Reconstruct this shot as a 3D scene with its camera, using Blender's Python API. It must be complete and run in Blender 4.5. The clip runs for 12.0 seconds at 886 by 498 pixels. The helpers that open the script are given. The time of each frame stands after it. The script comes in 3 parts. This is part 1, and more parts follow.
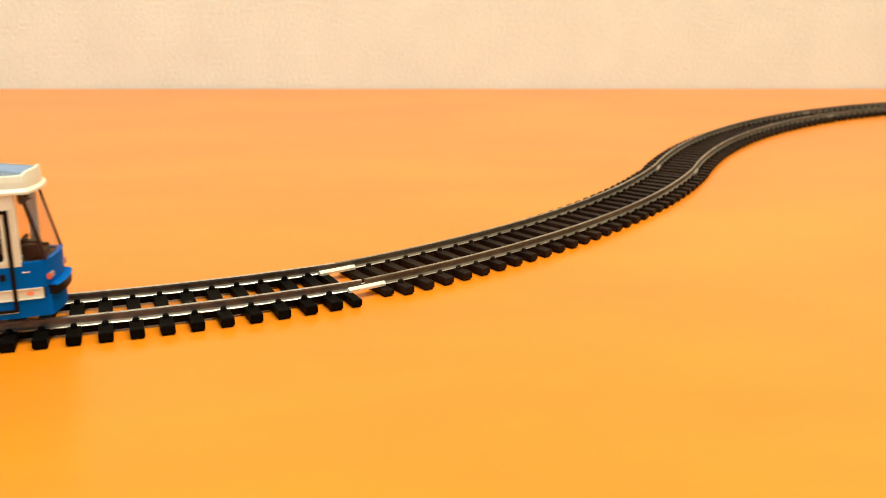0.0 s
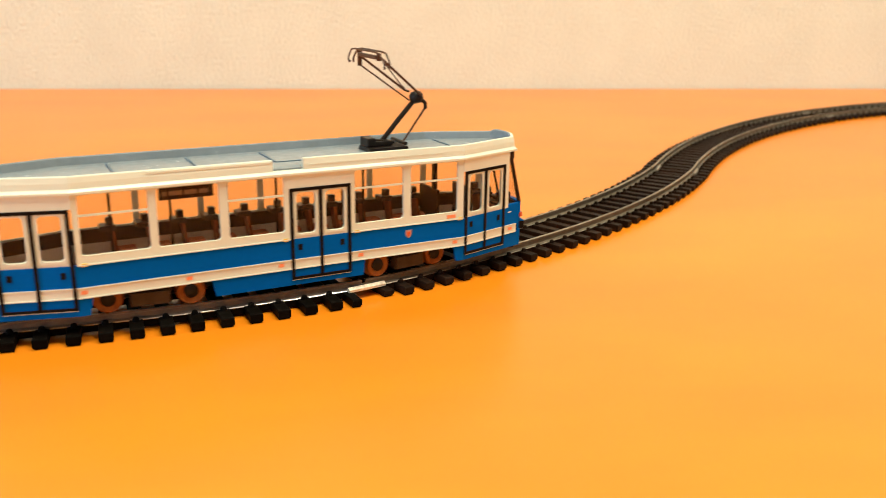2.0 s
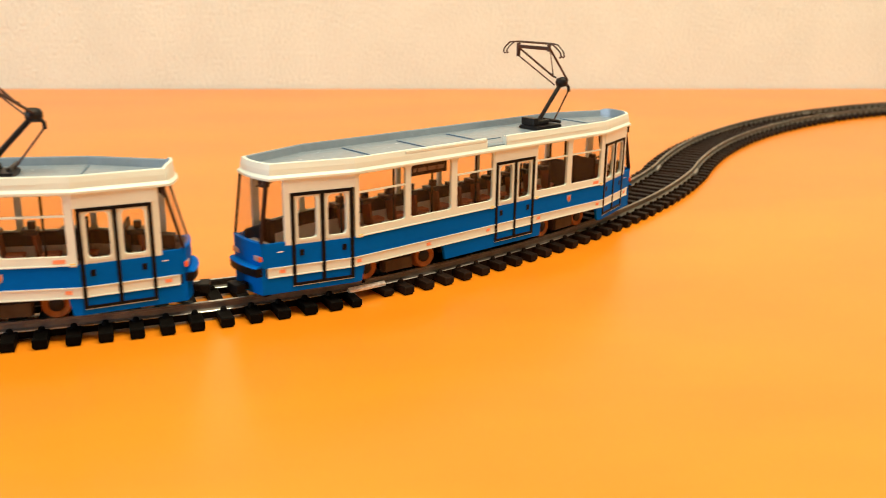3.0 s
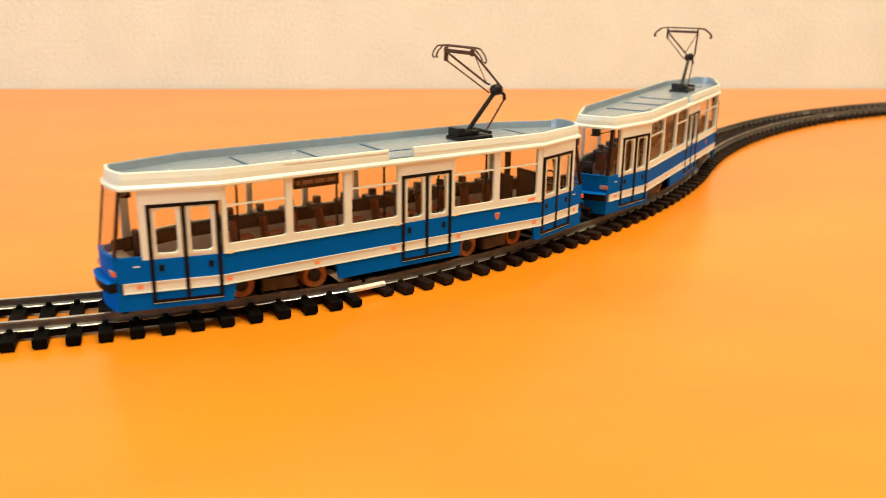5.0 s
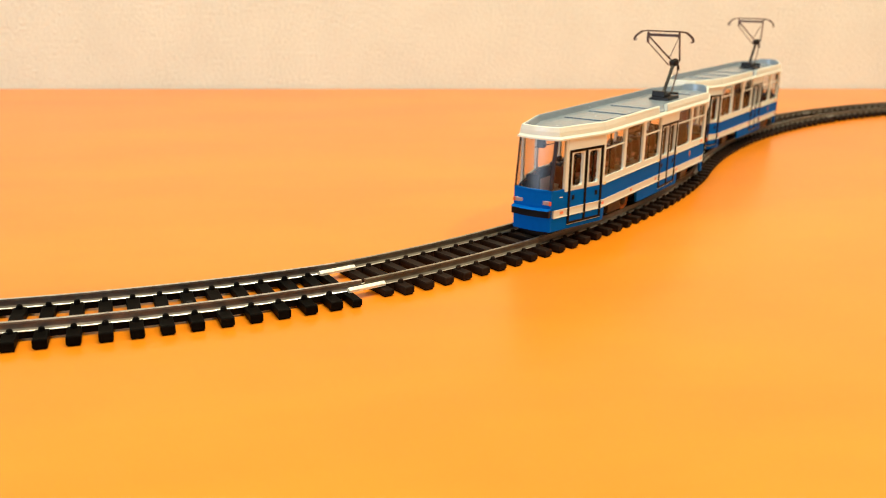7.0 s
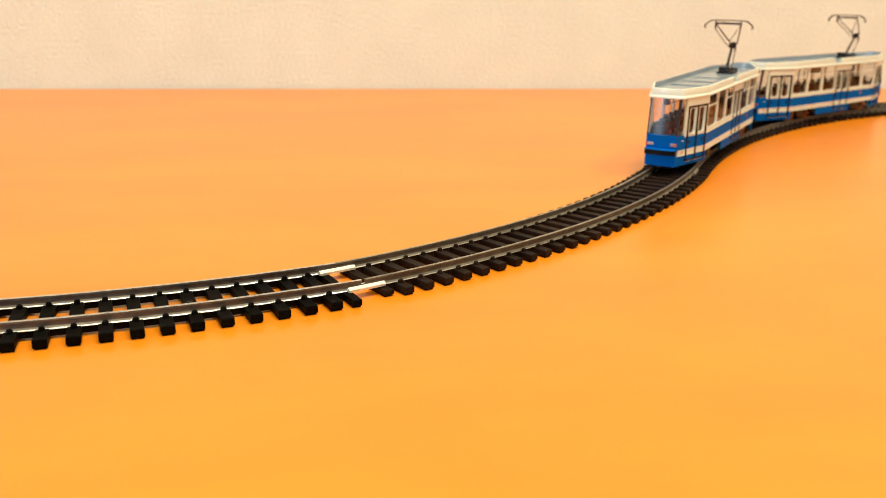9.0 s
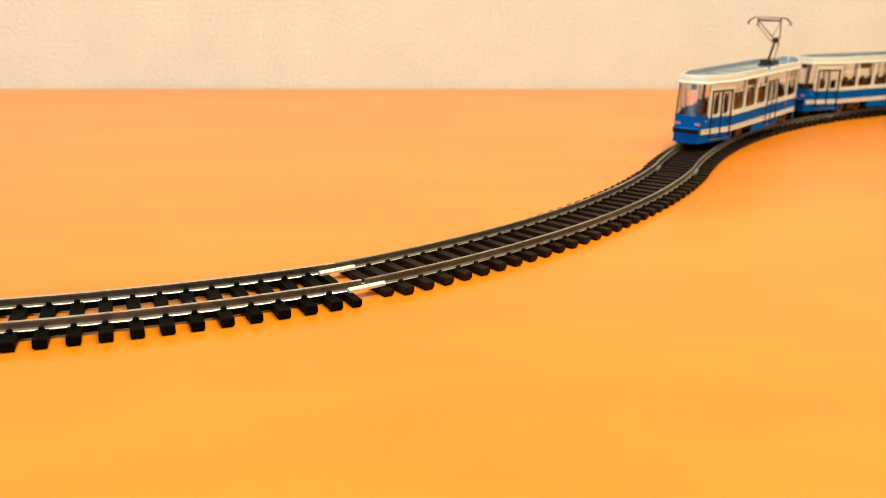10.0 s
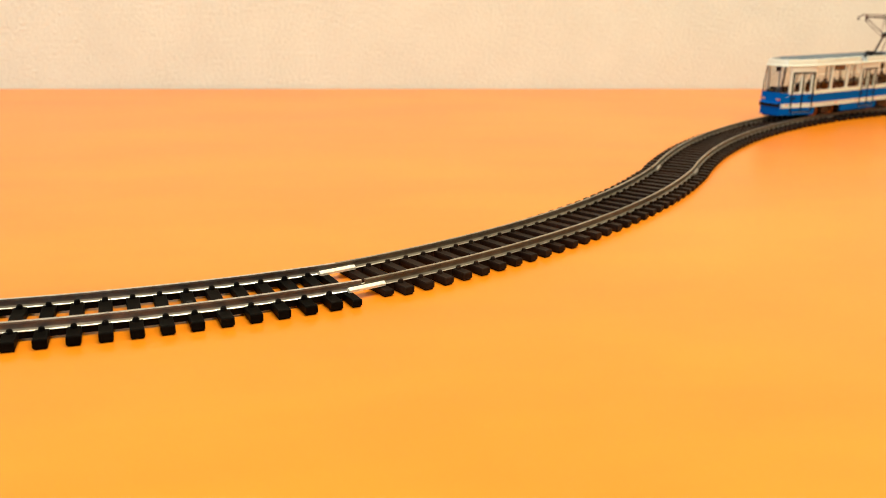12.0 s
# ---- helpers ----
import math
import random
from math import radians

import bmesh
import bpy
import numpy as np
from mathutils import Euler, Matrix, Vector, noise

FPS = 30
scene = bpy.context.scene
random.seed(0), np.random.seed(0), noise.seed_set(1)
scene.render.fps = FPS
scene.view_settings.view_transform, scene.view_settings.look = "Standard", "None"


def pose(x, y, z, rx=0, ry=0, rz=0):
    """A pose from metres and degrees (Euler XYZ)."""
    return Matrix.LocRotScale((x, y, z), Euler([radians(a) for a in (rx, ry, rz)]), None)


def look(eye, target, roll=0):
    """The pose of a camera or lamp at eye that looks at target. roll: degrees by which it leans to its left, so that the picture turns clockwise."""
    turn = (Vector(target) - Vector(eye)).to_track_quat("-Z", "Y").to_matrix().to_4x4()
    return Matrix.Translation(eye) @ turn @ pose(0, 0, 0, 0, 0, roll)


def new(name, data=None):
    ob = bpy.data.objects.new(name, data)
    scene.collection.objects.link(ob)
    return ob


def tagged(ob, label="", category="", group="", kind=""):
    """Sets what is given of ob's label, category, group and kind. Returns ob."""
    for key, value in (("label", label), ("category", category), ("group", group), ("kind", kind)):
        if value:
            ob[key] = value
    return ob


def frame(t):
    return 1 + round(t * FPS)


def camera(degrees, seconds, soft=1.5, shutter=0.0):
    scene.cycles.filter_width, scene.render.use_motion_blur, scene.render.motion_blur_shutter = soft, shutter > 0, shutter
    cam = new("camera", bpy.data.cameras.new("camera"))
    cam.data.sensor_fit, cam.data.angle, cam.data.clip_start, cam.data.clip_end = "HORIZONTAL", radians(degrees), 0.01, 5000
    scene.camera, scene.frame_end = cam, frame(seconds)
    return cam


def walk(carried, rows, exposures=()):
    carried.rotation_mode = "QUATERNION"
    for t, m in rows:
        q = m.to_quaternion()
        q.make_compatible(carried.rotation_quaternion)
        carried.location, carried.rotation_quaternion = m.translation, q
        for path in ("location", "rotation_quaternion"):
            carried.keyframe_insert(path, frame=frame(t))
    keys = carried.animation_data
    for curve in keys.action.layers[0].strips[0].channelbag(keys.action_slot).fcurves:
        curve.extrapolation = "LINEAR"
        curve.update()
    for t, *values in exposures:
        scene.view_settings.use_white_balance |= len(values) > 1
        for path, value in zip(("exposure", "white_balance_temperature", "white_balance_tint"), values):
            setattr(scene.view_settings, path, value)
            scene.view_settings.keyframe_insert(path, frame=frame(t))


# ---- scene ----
cam = camera(53.5, 12.0, soft=0.55, shutter=0.3)
cam.data.dof.use_dof, cam.data.dof.focus_distance, cam.data.dof.aperture_fstop = True, 0.255, 22.0
EYE = (0.0, 0.0, 0.08715)
PITCH = 17.318
VIEW = look(EYE, (0.0, math.cos(radians(PITCH)), EYE[2] - math.sin(radians(PITCH))), 1.17)
walk(cam, [(0.0, VIEW), (12.0, VIEW)])

# ---- world, lamps, exposure ----
MM = 0.001
world = bpy.data.worlds.new("world")
scene.world = world
world.use_nodes = True
world.node_tree.nodes["Background"].inputs[0].default_value = (1.0, 0.8, 0.6, 1)
world.node_tree.nodes["Background"].inputs[1].default_value = 0.1
scene.view_settings.exposure = 0.0

# the frame of the room: origin where wall and table meet, x along the wall, y into the wall
ROOM = Matrix.Translation((-0.0026, 0.7127, 0)) @ pose(0, 0, 0, 0, 0, 9.41)


def ceiling_lamp(x, y, z, sx, sy, watts, tint):
    data = bpy.data.lights.new("ceiling_lamp", "AREA")
    data.shape, data.size, data.size_y, data.energy, data.color = "RECTANGLE", sx, sy, watts, tint
    ob = new("ceiling_lamp", data)
    ob.matrix_world = ROOM @ pose(x, y, z)
    return ob


ceiling_lamp(0.0, -0.74, 1.5, 0.7, 0.35, 24.6, (1.0, 0.93, 0.62))
ceiling_lamp(0.9, -0.95, 1.72, 0.16, 0.16, 18.5, (1.0, 0.87, 0.70))

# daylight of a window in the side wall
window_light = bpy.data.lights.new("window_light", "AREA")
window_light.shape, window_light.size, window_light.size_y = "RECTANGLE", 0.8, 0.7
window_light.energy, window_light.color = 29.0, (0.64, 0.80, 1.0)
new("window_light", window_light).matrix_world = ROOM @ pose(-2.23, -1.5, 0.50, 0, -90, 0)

# ---- materials ----


def mat(name, colour, rough=0.5, metal=0.0, grain=0.0, scale=200.0, bump=0.0, bump_scale=400.0, stretch=(1, 1, 1), coat=0.0, spec=0.5, blot=0.0, vary=0.0, relief=0.00015):
    """A painted, plastic or metal surface: grain and blotches in its colour and gloss, fine relief."""
    m = bpy.data.materials.new(name)
    m.use_nodes = True
    n, l = m.node_tree.nodes, m.node_tree.links
    b = n["Principled BSDF"]
    b.inputs["Roughness"].default_value, b.inputs["Metallic"].default_value = rough, metal
    b.inputs["Specular IOR Level"].default_value, b.inputs["Coat Weight"].default_value = spec, coat
    co = n.new("ShaderNodeTexCoord")
    mp = n.new("ShaderNodeMapping")
    mp.inputs["Scale"].default_value = stretch
    l.new(co.outputs["Object"], mp.inputs["Vector"])
    base = n.new("ShaderNodeRGB")
    base.outputs[0].default_value = (*colour, 1)
    out = base.outputs[0]
    for amount, sc, detail in ((grain, scale, 6), (blot, scale * 0.06, 3)):
        if amount:
            t = n.new("ShaderNodeTexNoise")
            t.inputs["Scale"].default_value, t.inputs["Detail"].default_value = sc, detail
            l.new(mp.outputs[0], t.inputs["Vector"])
            r = n.new("ShaderNodeMapRange")
            r.inputs["From Min"].default_value, r.inputs["From Max"].default_value = 0.3, 0.7
            r.inputs["To Min"].default_value, r.inputs["To Max"].default_value = 1 - amount, 1 + amount
            l.new(t.outputs[0], r.inputs["Value"])
            x = n.new("ShaderNodeVectorMath")
            x.operation = "SCALE"
            l.new(out, x.inputs[0])
            l.new(r.outputs[0], x.inputs["Scale"])
            out = x.outputs[0]
            if sc == scale:
                g = n.new("ShaderNodeMapRange")
                g.inputs["To Min"].default_value, g.inputs["To Max"].default_value = max(0.02, rough - 0.08), min(1, rough + 0.08)
                l.new(t.outputs[0], g.inputs["Value"])
                l.new(g.outputs[0], b.inputs["Roughness"])
    if vary:
        oi = n.new("ShaderNodeObjectInfo")
        r = n.new("ShaderNodeMapRange")
        r.inputs["To Min"].default_value, r.inputs["To Max"].default_value = 1 - vary, 1 + vary
        l.new(oi.outputs["Random"], r.inputs["Value"])
        x = n.new("ShaderNodeVectorMath")
        x.operation = "SCALE"
        l.new(out, x.inputs[0])
        l.new(r.outputs[0], x.inputs["Scale"])
        out = x.outputs[0]
    l.new(out, b.inputs["Base Color"])
    if bump:
        t = n.new("ShaderNodeTexNoise")
        t.inputs["Scale"].default_value, t.inputs["Detail"].default_value = bump_scale, 4
        l.new(mp.outputs[0], t.inputs["Vector"])
        k = n.new("ShaderNodeBump")
        k.inputs["Strength"].default_value, k.inputs["Distance"].default_value = bump, relief
        l.new(t.outputs[0], k.inputs["Height"])
        l.new(k.outputs[0], b.inputs["Normal"])
    return m


def clear_glass(name, tint, gloss, rough=0.08):
    m = bpy.data.materials.new(name)
    m.use_nodes = True
    n, l = m.node_tree.nodes, m.node_tree.links
    n.clear()
    o, mix, tr, gl, fr = (n.new("ShaderNode" + k) for k in ("OutputMaterial", "MixShader", "BsdfTransparent", "BsdfGlossy", "LayerWeight"))
    pw, sc = n.new("ShaderNodeMath"), n.new("ShaderNodeMath")
    pw.operation, sc.operation = "POWER", "MULTIPLY_ADD"
    pw.inputs[1].default_value, sc.inputs[1].default_value, sc.inputs[2].default_value = 4.0, 0.3, gloss
    tr.inputs[0].default_value = (*tint, 1)
    gl.inputs["Roughness"].default_value = rough
    fr.inputs["Blend"].default_value = 0.5
    l.new(fr.outputs["Facing"], pw.inputs[0])
    l.new(pw.outputs[0], sc.inputs[0])
    l.new(sc.outputs[0], mix.inputs[0])
    l.new(tr.outputs[0], mix.inputs[1])
    l.new(gl.outputs[0], mix.inputs[2])
    l.new(mix.outputs[0], o.inputs[0])
    return m


TABLE = mat("table_laminate", (0.74, 0.220, 0.008), 0.29, spec=0.42, scale=230, blot=0.10, stretch=(0.6, 1.4, 1), bump=0.012, bump_scale=900)
PLASTER = mat("rough_plaster", (0.72, 0.738, 0.66), 0.9, grain=0.03, scale=420, blot=0.03, bump=0.9, bump_scale=430, relief=0.0011)
ROOMPAINT = mat("room_paint", (0.75, 0.70, 0.62), 0.9, grain=0.04, scale=40, bump=0.2)
CARPET = mat("floor_covering", (0.22, 0.2, 0.18), 0.9, grain=0.2, scale=90)
BLUE = mat("blue_paint", (0.0, 0.098, 0.42), 0.5, spec=0.02, grain=0.04, scale=700, blot=0.05, bump=0.1, bump_scale=1500)
CREAM = mat("white_paint", (0.66, 0.712, 0.635), 0.33, grain=0.012, scale=600, blot=0.025, bump=0.015, bump_scale=1500)
ROOFGREY = mat("roof_grey", (0.22, 0.267, 0.315), 0.24, grain=0.05, scale=500, blot=0.08, bump=0.05, bump_scale=1500)
SEAM = mat("roof_seam", (0.07, 0.12, 0.18), 0.5, grain=0.1)
RUBBER = mat("black_rubber", (0.006, 0.005, 0.005), 0.42, spec=0.08, grain=0.15, scale=800)
BROWN = mat("brown_plastic", (0.30, 0.075, 0.032), 0.4, spec=0.25, grain=0.15, scale=600, blot=0.1)
DARKBROWN = mat("dark_brown_plastic", (0.020, 0.007, 0.004), 0.42, spec=0.15, grain=0.15, scale=600)
HEADBROWN = mat("glossy_dark_brown_plastic", (0.035, 0.013, 0.007), 0.32, spec=0.5, grain=0.15, scale=600)
CABGREY = mat("cab_grey", (0.62, 0.55, 0.48), 0.5, grain=0.1, scale=400)
RUST = mat("wheel_brown", (0.27, 0.09, 0.016), 0.5, spec=0.15, grain=0.2, scale=700, blot=0.2)
IRONDARK = mat("bogie_dark", (0.035, 0.02, 0.012), 0.55, spec=0.15, grain=0.2, scale=500)
OLIVE = mat("olive_brown", (0.055, 0.034, 0.016), 0.5, spec=0.2, grain=0.2, scale=500)
BLACKMETAL = mat("black_metal", (0.012, 0.009, 0.008), 0.38, spec=0.2, grain=0.2, scale=700)
BROWNMETAL = mat("brown_metal", (0.06, 0.028, 0.018), 0.4, metal=0.3, grain=0.2, scale=700)
STEEL = mat("rail_steel", (0.57, 0.57, 0.56), 0.30, metal=1.0, grain=0.15, scale=400, blot=0.12, bump=0.1, bump_scale=900)
OLDSTEEL = mat("aged_rail_steel", (0.34, 0.315, 0.26), 0.42, metal=1.0, grain=0.25, scale=400, blot=0.3, bump=0.1, bump_scale=900)
WEB = mat("tarnished_web", (0.12, 0.10, 0.083), 0.45, metal=0.3, grain=0.25, scale=300, blot=0.3, stretch=(1, 1, 1))
OLDWEB = mat("dark_tarnished_web", (0.12, 0.10, 0.072), 0.5, metal=0.2, grain=0.25, scale=300, blot=0.3)
GREYNICKEL = mat("grey_nickel", (0.24, 0.225, 0.19), 0.35, metal=0.4, grain=0.15, scale=900)
NICKEL = mat("bright_nickel", (0.80, 0.76, 0.64), 0.4, metal=0.3, grain=0.25, blot=0.2, scale=900, bump=0.2, bump_scale=1200)
SLEEPERBLACK = mat("black_sleeper", (0.0045, 0.0036, 0.003), 0.45, spec=0.015, grain=0.3, scale=900, bump=0.15, bump_scale=1300, vary=0.3)
SLEEPERBROWN = mat("brown_sleeper", (0.017, 0.010, 0.007), 0.5, spec=0.05, grain=0.3, scale=900, bump=0.2, bump_scale=1300, vary=0.25)
ORANGEMARK = mat("orange_mark", (0.85, 0.27, 0.12), 0.5, grain=0.1, scale=900)
YELLOWMARK = mat("yellow_mark", (0.75, 0.55, 0.12), 0.5, grain=0.1, scale=900)
REDLENS = mat("red_lens", (0.60, 0.10, 0.04), 0.2, grain=0.1, scale=900)
PINKLENS = mat("pale_lens", (0.36, 0.25, 0.23), 0.2, grain=0.1, scale=900)
LINING = mat("lining_grey", (0.82, 0.72, 0.66), 0.5, grain=0.08, scale=500)
LETTER = mat("faded_lettering", (0.20, 0.12, 0.08), 0.5, grain=0.1, scale=900)
GLASS = clear_glass("tram_glass", (0.95, 0.93, 0.90), 0.015)
SCREEN = clear_glass("windscreen_glass", (0.94, 0.92, 0.91), 0.018, 0.3)

# ---- mesh helpers (millimetres) ----


def mesh_of(name, bm, material, smooth=False):
    bmesh.ops.recalc_face_normals(bm, faces=bm.faces)
    me = bpy.data.meshes.new(name)
    bmesh.ops.scale(bm, vec=(MM, MM, MM), verts=bm.verts)
    bm.to_mesh(me)
    bm.free()
    me.materials.append(material)
    if smooth:
        for p in me.polygons:
            p.use_smooth = True
    return me


def part(name, bm, material, parent, label="", smooth=False):
    ob = new(name, mesh_of(name, bm, material, smooth))
    ob.parent = parent
    if label:
        tagged(ob, label)
    return ob


def loft(bm, rings, closed=True, caps=True):
    """Joins rings of points, all of one length, into a skin."""
    vs = [[bm.verts.new(p) for p in ring] for ring in rings]
    k = len(vs[0])
    for a, b in zip(vs, vs[1:]):
        for i in range(k if closed else k - 1):
            j = (i + 1) % k
            bm.faces.new((a[i], a[j], b[j], b[i]))
    if caps:
        bm.faces.new(vs[0])
        bm.faces.new(vs[-1][::-1])
    return bm


def box(x0, x1, y0, y1, z0, z1, bevel=0.0, bm=None):
    own = bmesh.new()
    loft(own, [[(x0, y0, z), (x1, y0, z), (x1, y1, z), (x0, y1, z)] for z in (z0, z1)])
    if bevel:
        bmesh.ops.bevel(own, geom=own.edges[:], offset=bevel, segments=2, affect="EDGES", profile=0.6)
    if bm is None:
        return own
    me = bpy.data.meshes.new("tmp")
    own.to_mesh(me)
    own.free()
    bm.from_mesh(me)
    bpy.data.meshes.remove(me)
    return bm


def tube(points, r, n=8, bm=None):
    bm = bm or bmesh.new()
    pts = [Vector(p) for p in points]
    rings = []
    for i, p in enumerate(pts):
        d = (pts[min(i + 1, len(pts) - 1)] - pts[max(i - 1, 0)]).normalized()
        a = d.orthogonal().normalized() if i == 0 else (a - d * a.dot(d)).normalized()
        b = d.cross(a)
        rings.append([p + (a * math.cos(2 * math.pi * k / n) + b * math.sin(2 * math.pi * k / n)) * r for k in range(n)])
    return loft(bm, rings)


def disc(profile, n=28, axis="Y", bm=None):
    """A turned body: profile of (radius, along) pairs about the y axis."""
    bm = bm or bmesh.new()
    return loft(bm, [[(r * math.cos(2 * math.pi * k / n), a, r * math.sin(2 * math.pi * k / n)) for k in range(n)] for r, a in profile])


def rounded(u0, u1, z0, z1, r, n=4):
    pts = []
    for cx, cz, a0 in ((u1 - r, z1 - r, 0), (u0 + r, z1 - r, 90), (u0 + r, z0 + r, 180), (u1 - r, z0 + r, 270)):
        for k in range(n + 1):
            a = radians(a0 + 90 * k / n)
            pts.append((cx + r * math.cos(a), cz + r * math.sin(a)))
    return pts


# ---- the line of the track (millimetres) ----
JOINT = (-26.94, 240.34)
HEAD2, BEND2, LONG2 = 0.6219, 0.002414, 211.0
HEAD1, BEND1 = 0.5269, 0.002586
BEND3, KINK3 = -0.002192, 0.0556
LONG3 = 237.0
RAILTOP, SLEEPERTOP, RAILY = 5.09, 2.55, 8.55


def bow(x, y, h, k, s):
    return (x + (math.sin(h + k * s) - math.sin(h)) / k, y - (math.cos(h + k * s) - math.cos(h)) / k, h + k * s)


START3 = bow(*JOINT, HEAD2, BEND2, LONG2)
START3 = (START3[0], START3[1], START3[2] + KINK3)
START4 = bow(*START3, BEND3, LONG3)
BEND4 = -0.0022


def line_at(s):
    """Centre line of the track: x, y, heading at s mm past the first joint."""
    if s < 0:
        return bow(*JOINT, HEAD1, BEND1, s)
    if s < LONG2:
        return bow(*JOINT, HEAD2, BEND2, s)
    if s < LONG2 + LONG3:
        return bow(*START3, BEND3, s - LONG2)
    return bow(*START4, BEND4, s - LONG2 - LONG3)


# ---- the room ----


def slab(name, x0, x1, y0, y1, z0, z1, material, label, category, bevel=0.0):
    """A piece of the setting in the room's frame, in metres."""
    ob = new(name, mesh_of(name, box(x0 * 1000, x1 * 1000, y0 * 1000, y1 * 1000, z0 * 1000, z1 * 1000, bevel), material))
    ob.matrix_world = ROOM
    return tagged(ob, label, category, kind="structure")


slab("wall_north", -2.2, 2.2, 0.0, 0.12, -0.74, 1.80, PLASTER, "cream wall of rough plaster behind the table", "wall")
slab("wall_south", -2.2, 2.2, -3.12, -3.0, -0.74, 1.80, ROOMPAINT, "plain cream painted wall of the room", "wall")
slab("wall_east", 2.2, 2.32, -3.0, 0.0, -0.74, 1.80, ROOMPAINT, "plain cream painted side wall", "wall")
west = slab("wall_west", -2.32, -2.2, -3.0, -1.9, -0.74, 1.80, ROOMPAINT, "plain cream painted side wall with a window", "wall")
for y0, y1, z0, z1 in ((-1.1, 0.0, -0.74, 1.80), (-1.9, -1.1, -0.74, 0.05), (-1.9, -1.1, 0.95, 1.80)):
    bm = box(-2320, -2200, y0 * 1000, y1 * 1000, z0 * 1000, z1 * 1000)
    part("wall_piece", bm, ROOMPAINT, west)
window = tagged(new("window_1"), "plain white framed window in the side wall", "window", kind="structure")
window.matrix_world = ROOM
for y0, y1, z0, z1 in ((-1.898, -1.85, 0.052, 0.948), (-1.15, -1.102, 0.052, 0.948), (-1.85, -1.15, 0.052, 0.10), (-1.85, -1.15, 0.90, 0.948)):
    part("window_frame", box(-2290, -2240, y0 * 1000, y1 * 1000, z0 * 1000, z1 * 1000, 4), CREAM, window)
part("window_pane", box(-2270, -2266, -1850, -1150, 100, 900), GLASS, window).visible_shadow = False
slab("floor", -2.2, 2.2, -3.0, 0.0, -0.86, -0.74, CARPET, "plain dark floor under the table", "floor")
slab("ceiling", -2.2, 2.2, -3.0, 0.0, 1.80, 1.92, ROOMPAINT, "plain white ceiling", "ceiling")


def make_table():
    t = tagged(new("table"), "wide table with a smooth orange beech laminate top", "table")
    t.matrix_world = ROOM @ Matrix.Translation((0, 0, -0.74))
    part("tabletop", box(-1000, 1200, -1000, -1.5, 712, 740, 1.0), TABLE, t, "orange beech laminate top with faint grain")
    for x in (-940, 1140):
        for y in (-940, -70):
            part("leg", box(x - 25, x + 25, y - 25, y + 25, 0, 712, 2.0), BLACKMETAL, t)
    return t


make_table()

# ---- the track ----


def rail_mesh(name, s0, s1, off, material, steps):
    # head, web and foot, swept along the line
    prof = [(-0.50, 5.09), (-0.40, 5.14), (0.40, 5.14), (0.50, 5.09), (0.50, 4.62), (0.20, 4.40), (0.20, 3.27), (0.60, 3.06), (0.94, 2.88), (1.12, 2.70), (1.12, 2.62), (-1.12, 2.62), (-1.12, 2.70), (-0.94, 2.88), (-0.60, 3.06), (-0.20, 3.27), (-0.20, 4.40), (-0.50, 4.62)]
    rings = []
    for i in range(steps + 1):
        x, y, h = line_at(s0 + (s1 - s0) * i / steps)
        nx, ny = math.sin(h), -math.cos(h)
        rings.append([(x + nx * (off + u), y + ny * (off + u), z - 0.05) for u, z in prof])
    me = mesh_of(name, loft(bmesh.new(), rings), material)
    me.materials.append(OLDWEB if material is OLDSTEEL else WEB)
    for p in me.polygons:
        if len(p.vertices) == 4 and 0.0028 < p.center.z < 0.0049 and abs(p.normal.z) < 0.95:
            p.material_index = 1
    return me


def web_mesh(s0, s1, off, material, steps, top):
    """The strip of plastic that ties the sleepers together under one rail."""
    rings = []
    for i in range(steps + 1):
        x, y, h = line_at(s0 + (s1 - s0) * i / steps)
        nx, ny = math.sin(h), -math.cos(h)
        rings.append([(x + nx * (off + u), y + ny * (off + u), z) for u, z in ((-0.9, 0.7), (0.9, 0.7), (0.9, top - 0.12), (-0.9, top - 0.12))])
    return mesh_of("sleeper_web", loft(bmesh.new(), rings), material)


def sleeper_mesh(name, half, wide, material, top, studs=True, shift=0.0):
    bm = bmesh.new()
    rings = []
    # undercut foot, upright sides, worn top edges
    for z, e in ((0.03, 0.55), (0.35, 0.45), (0.7, 0.05), (top - 0.4, 0.05), (top - 0.12, 0.15), (top, 0.38)):
        rings.append([(-wide / 2 + e * 0.6, -half + e - shift, z), (wide / 2 - e * 0.6, -half + e - shift, z), (wide / 2 - e * 0.6, half - e - shift, z), (-wide / 2 + e * 0.6, half - e - shift, z)])
    loft(bm, rings)
    if studs:
        # small chairs that grip the rail foot from both sides
        for y in (-RAILY - 1.9, -RAILY + 1.9, RAILY - 1.9, RAILY + 1.9):
            ring = [(math.cos(radians(45 * k + 22.5)), math.sin(radians(45 * k + 22.5))) for k in range(8)]
            loft(bm, [[(0.8 * w * c, y + 0.65 * w * d, z) for c, d in ring] for z, w in ((top - 0.1, 1.25), (top + 0.3, 1.1), (top + 0.95, 0.9), (top + 1.1, 0.5))])
    return mesh_of(name, bm, material)


def joiner_mesh(metal):
    bm = bmesh.new()
    out = [(-1.6, 2.4), (-1.65, 3.1), (-0.75, 3.75), (-0.5, 3.6), (-1.2, 3.0), (1.2, 3.0), (0.5, 3.6), (0.75, 3.75), (1.65, 3.1), (1.6, 2.4)]
    loft(bm, [[(x, y, z) for y, z in out] for x in (-5.7, -5.5, -1.2, -1.0, 1.0, 1.2, 5.9, 6.1)])
    return mesh_of("rail_joiner", bm, metal)


JOINER, DULL_JOINER = joiner_mesh(NICKEL), joiner_mesh(GREYNICKEL)


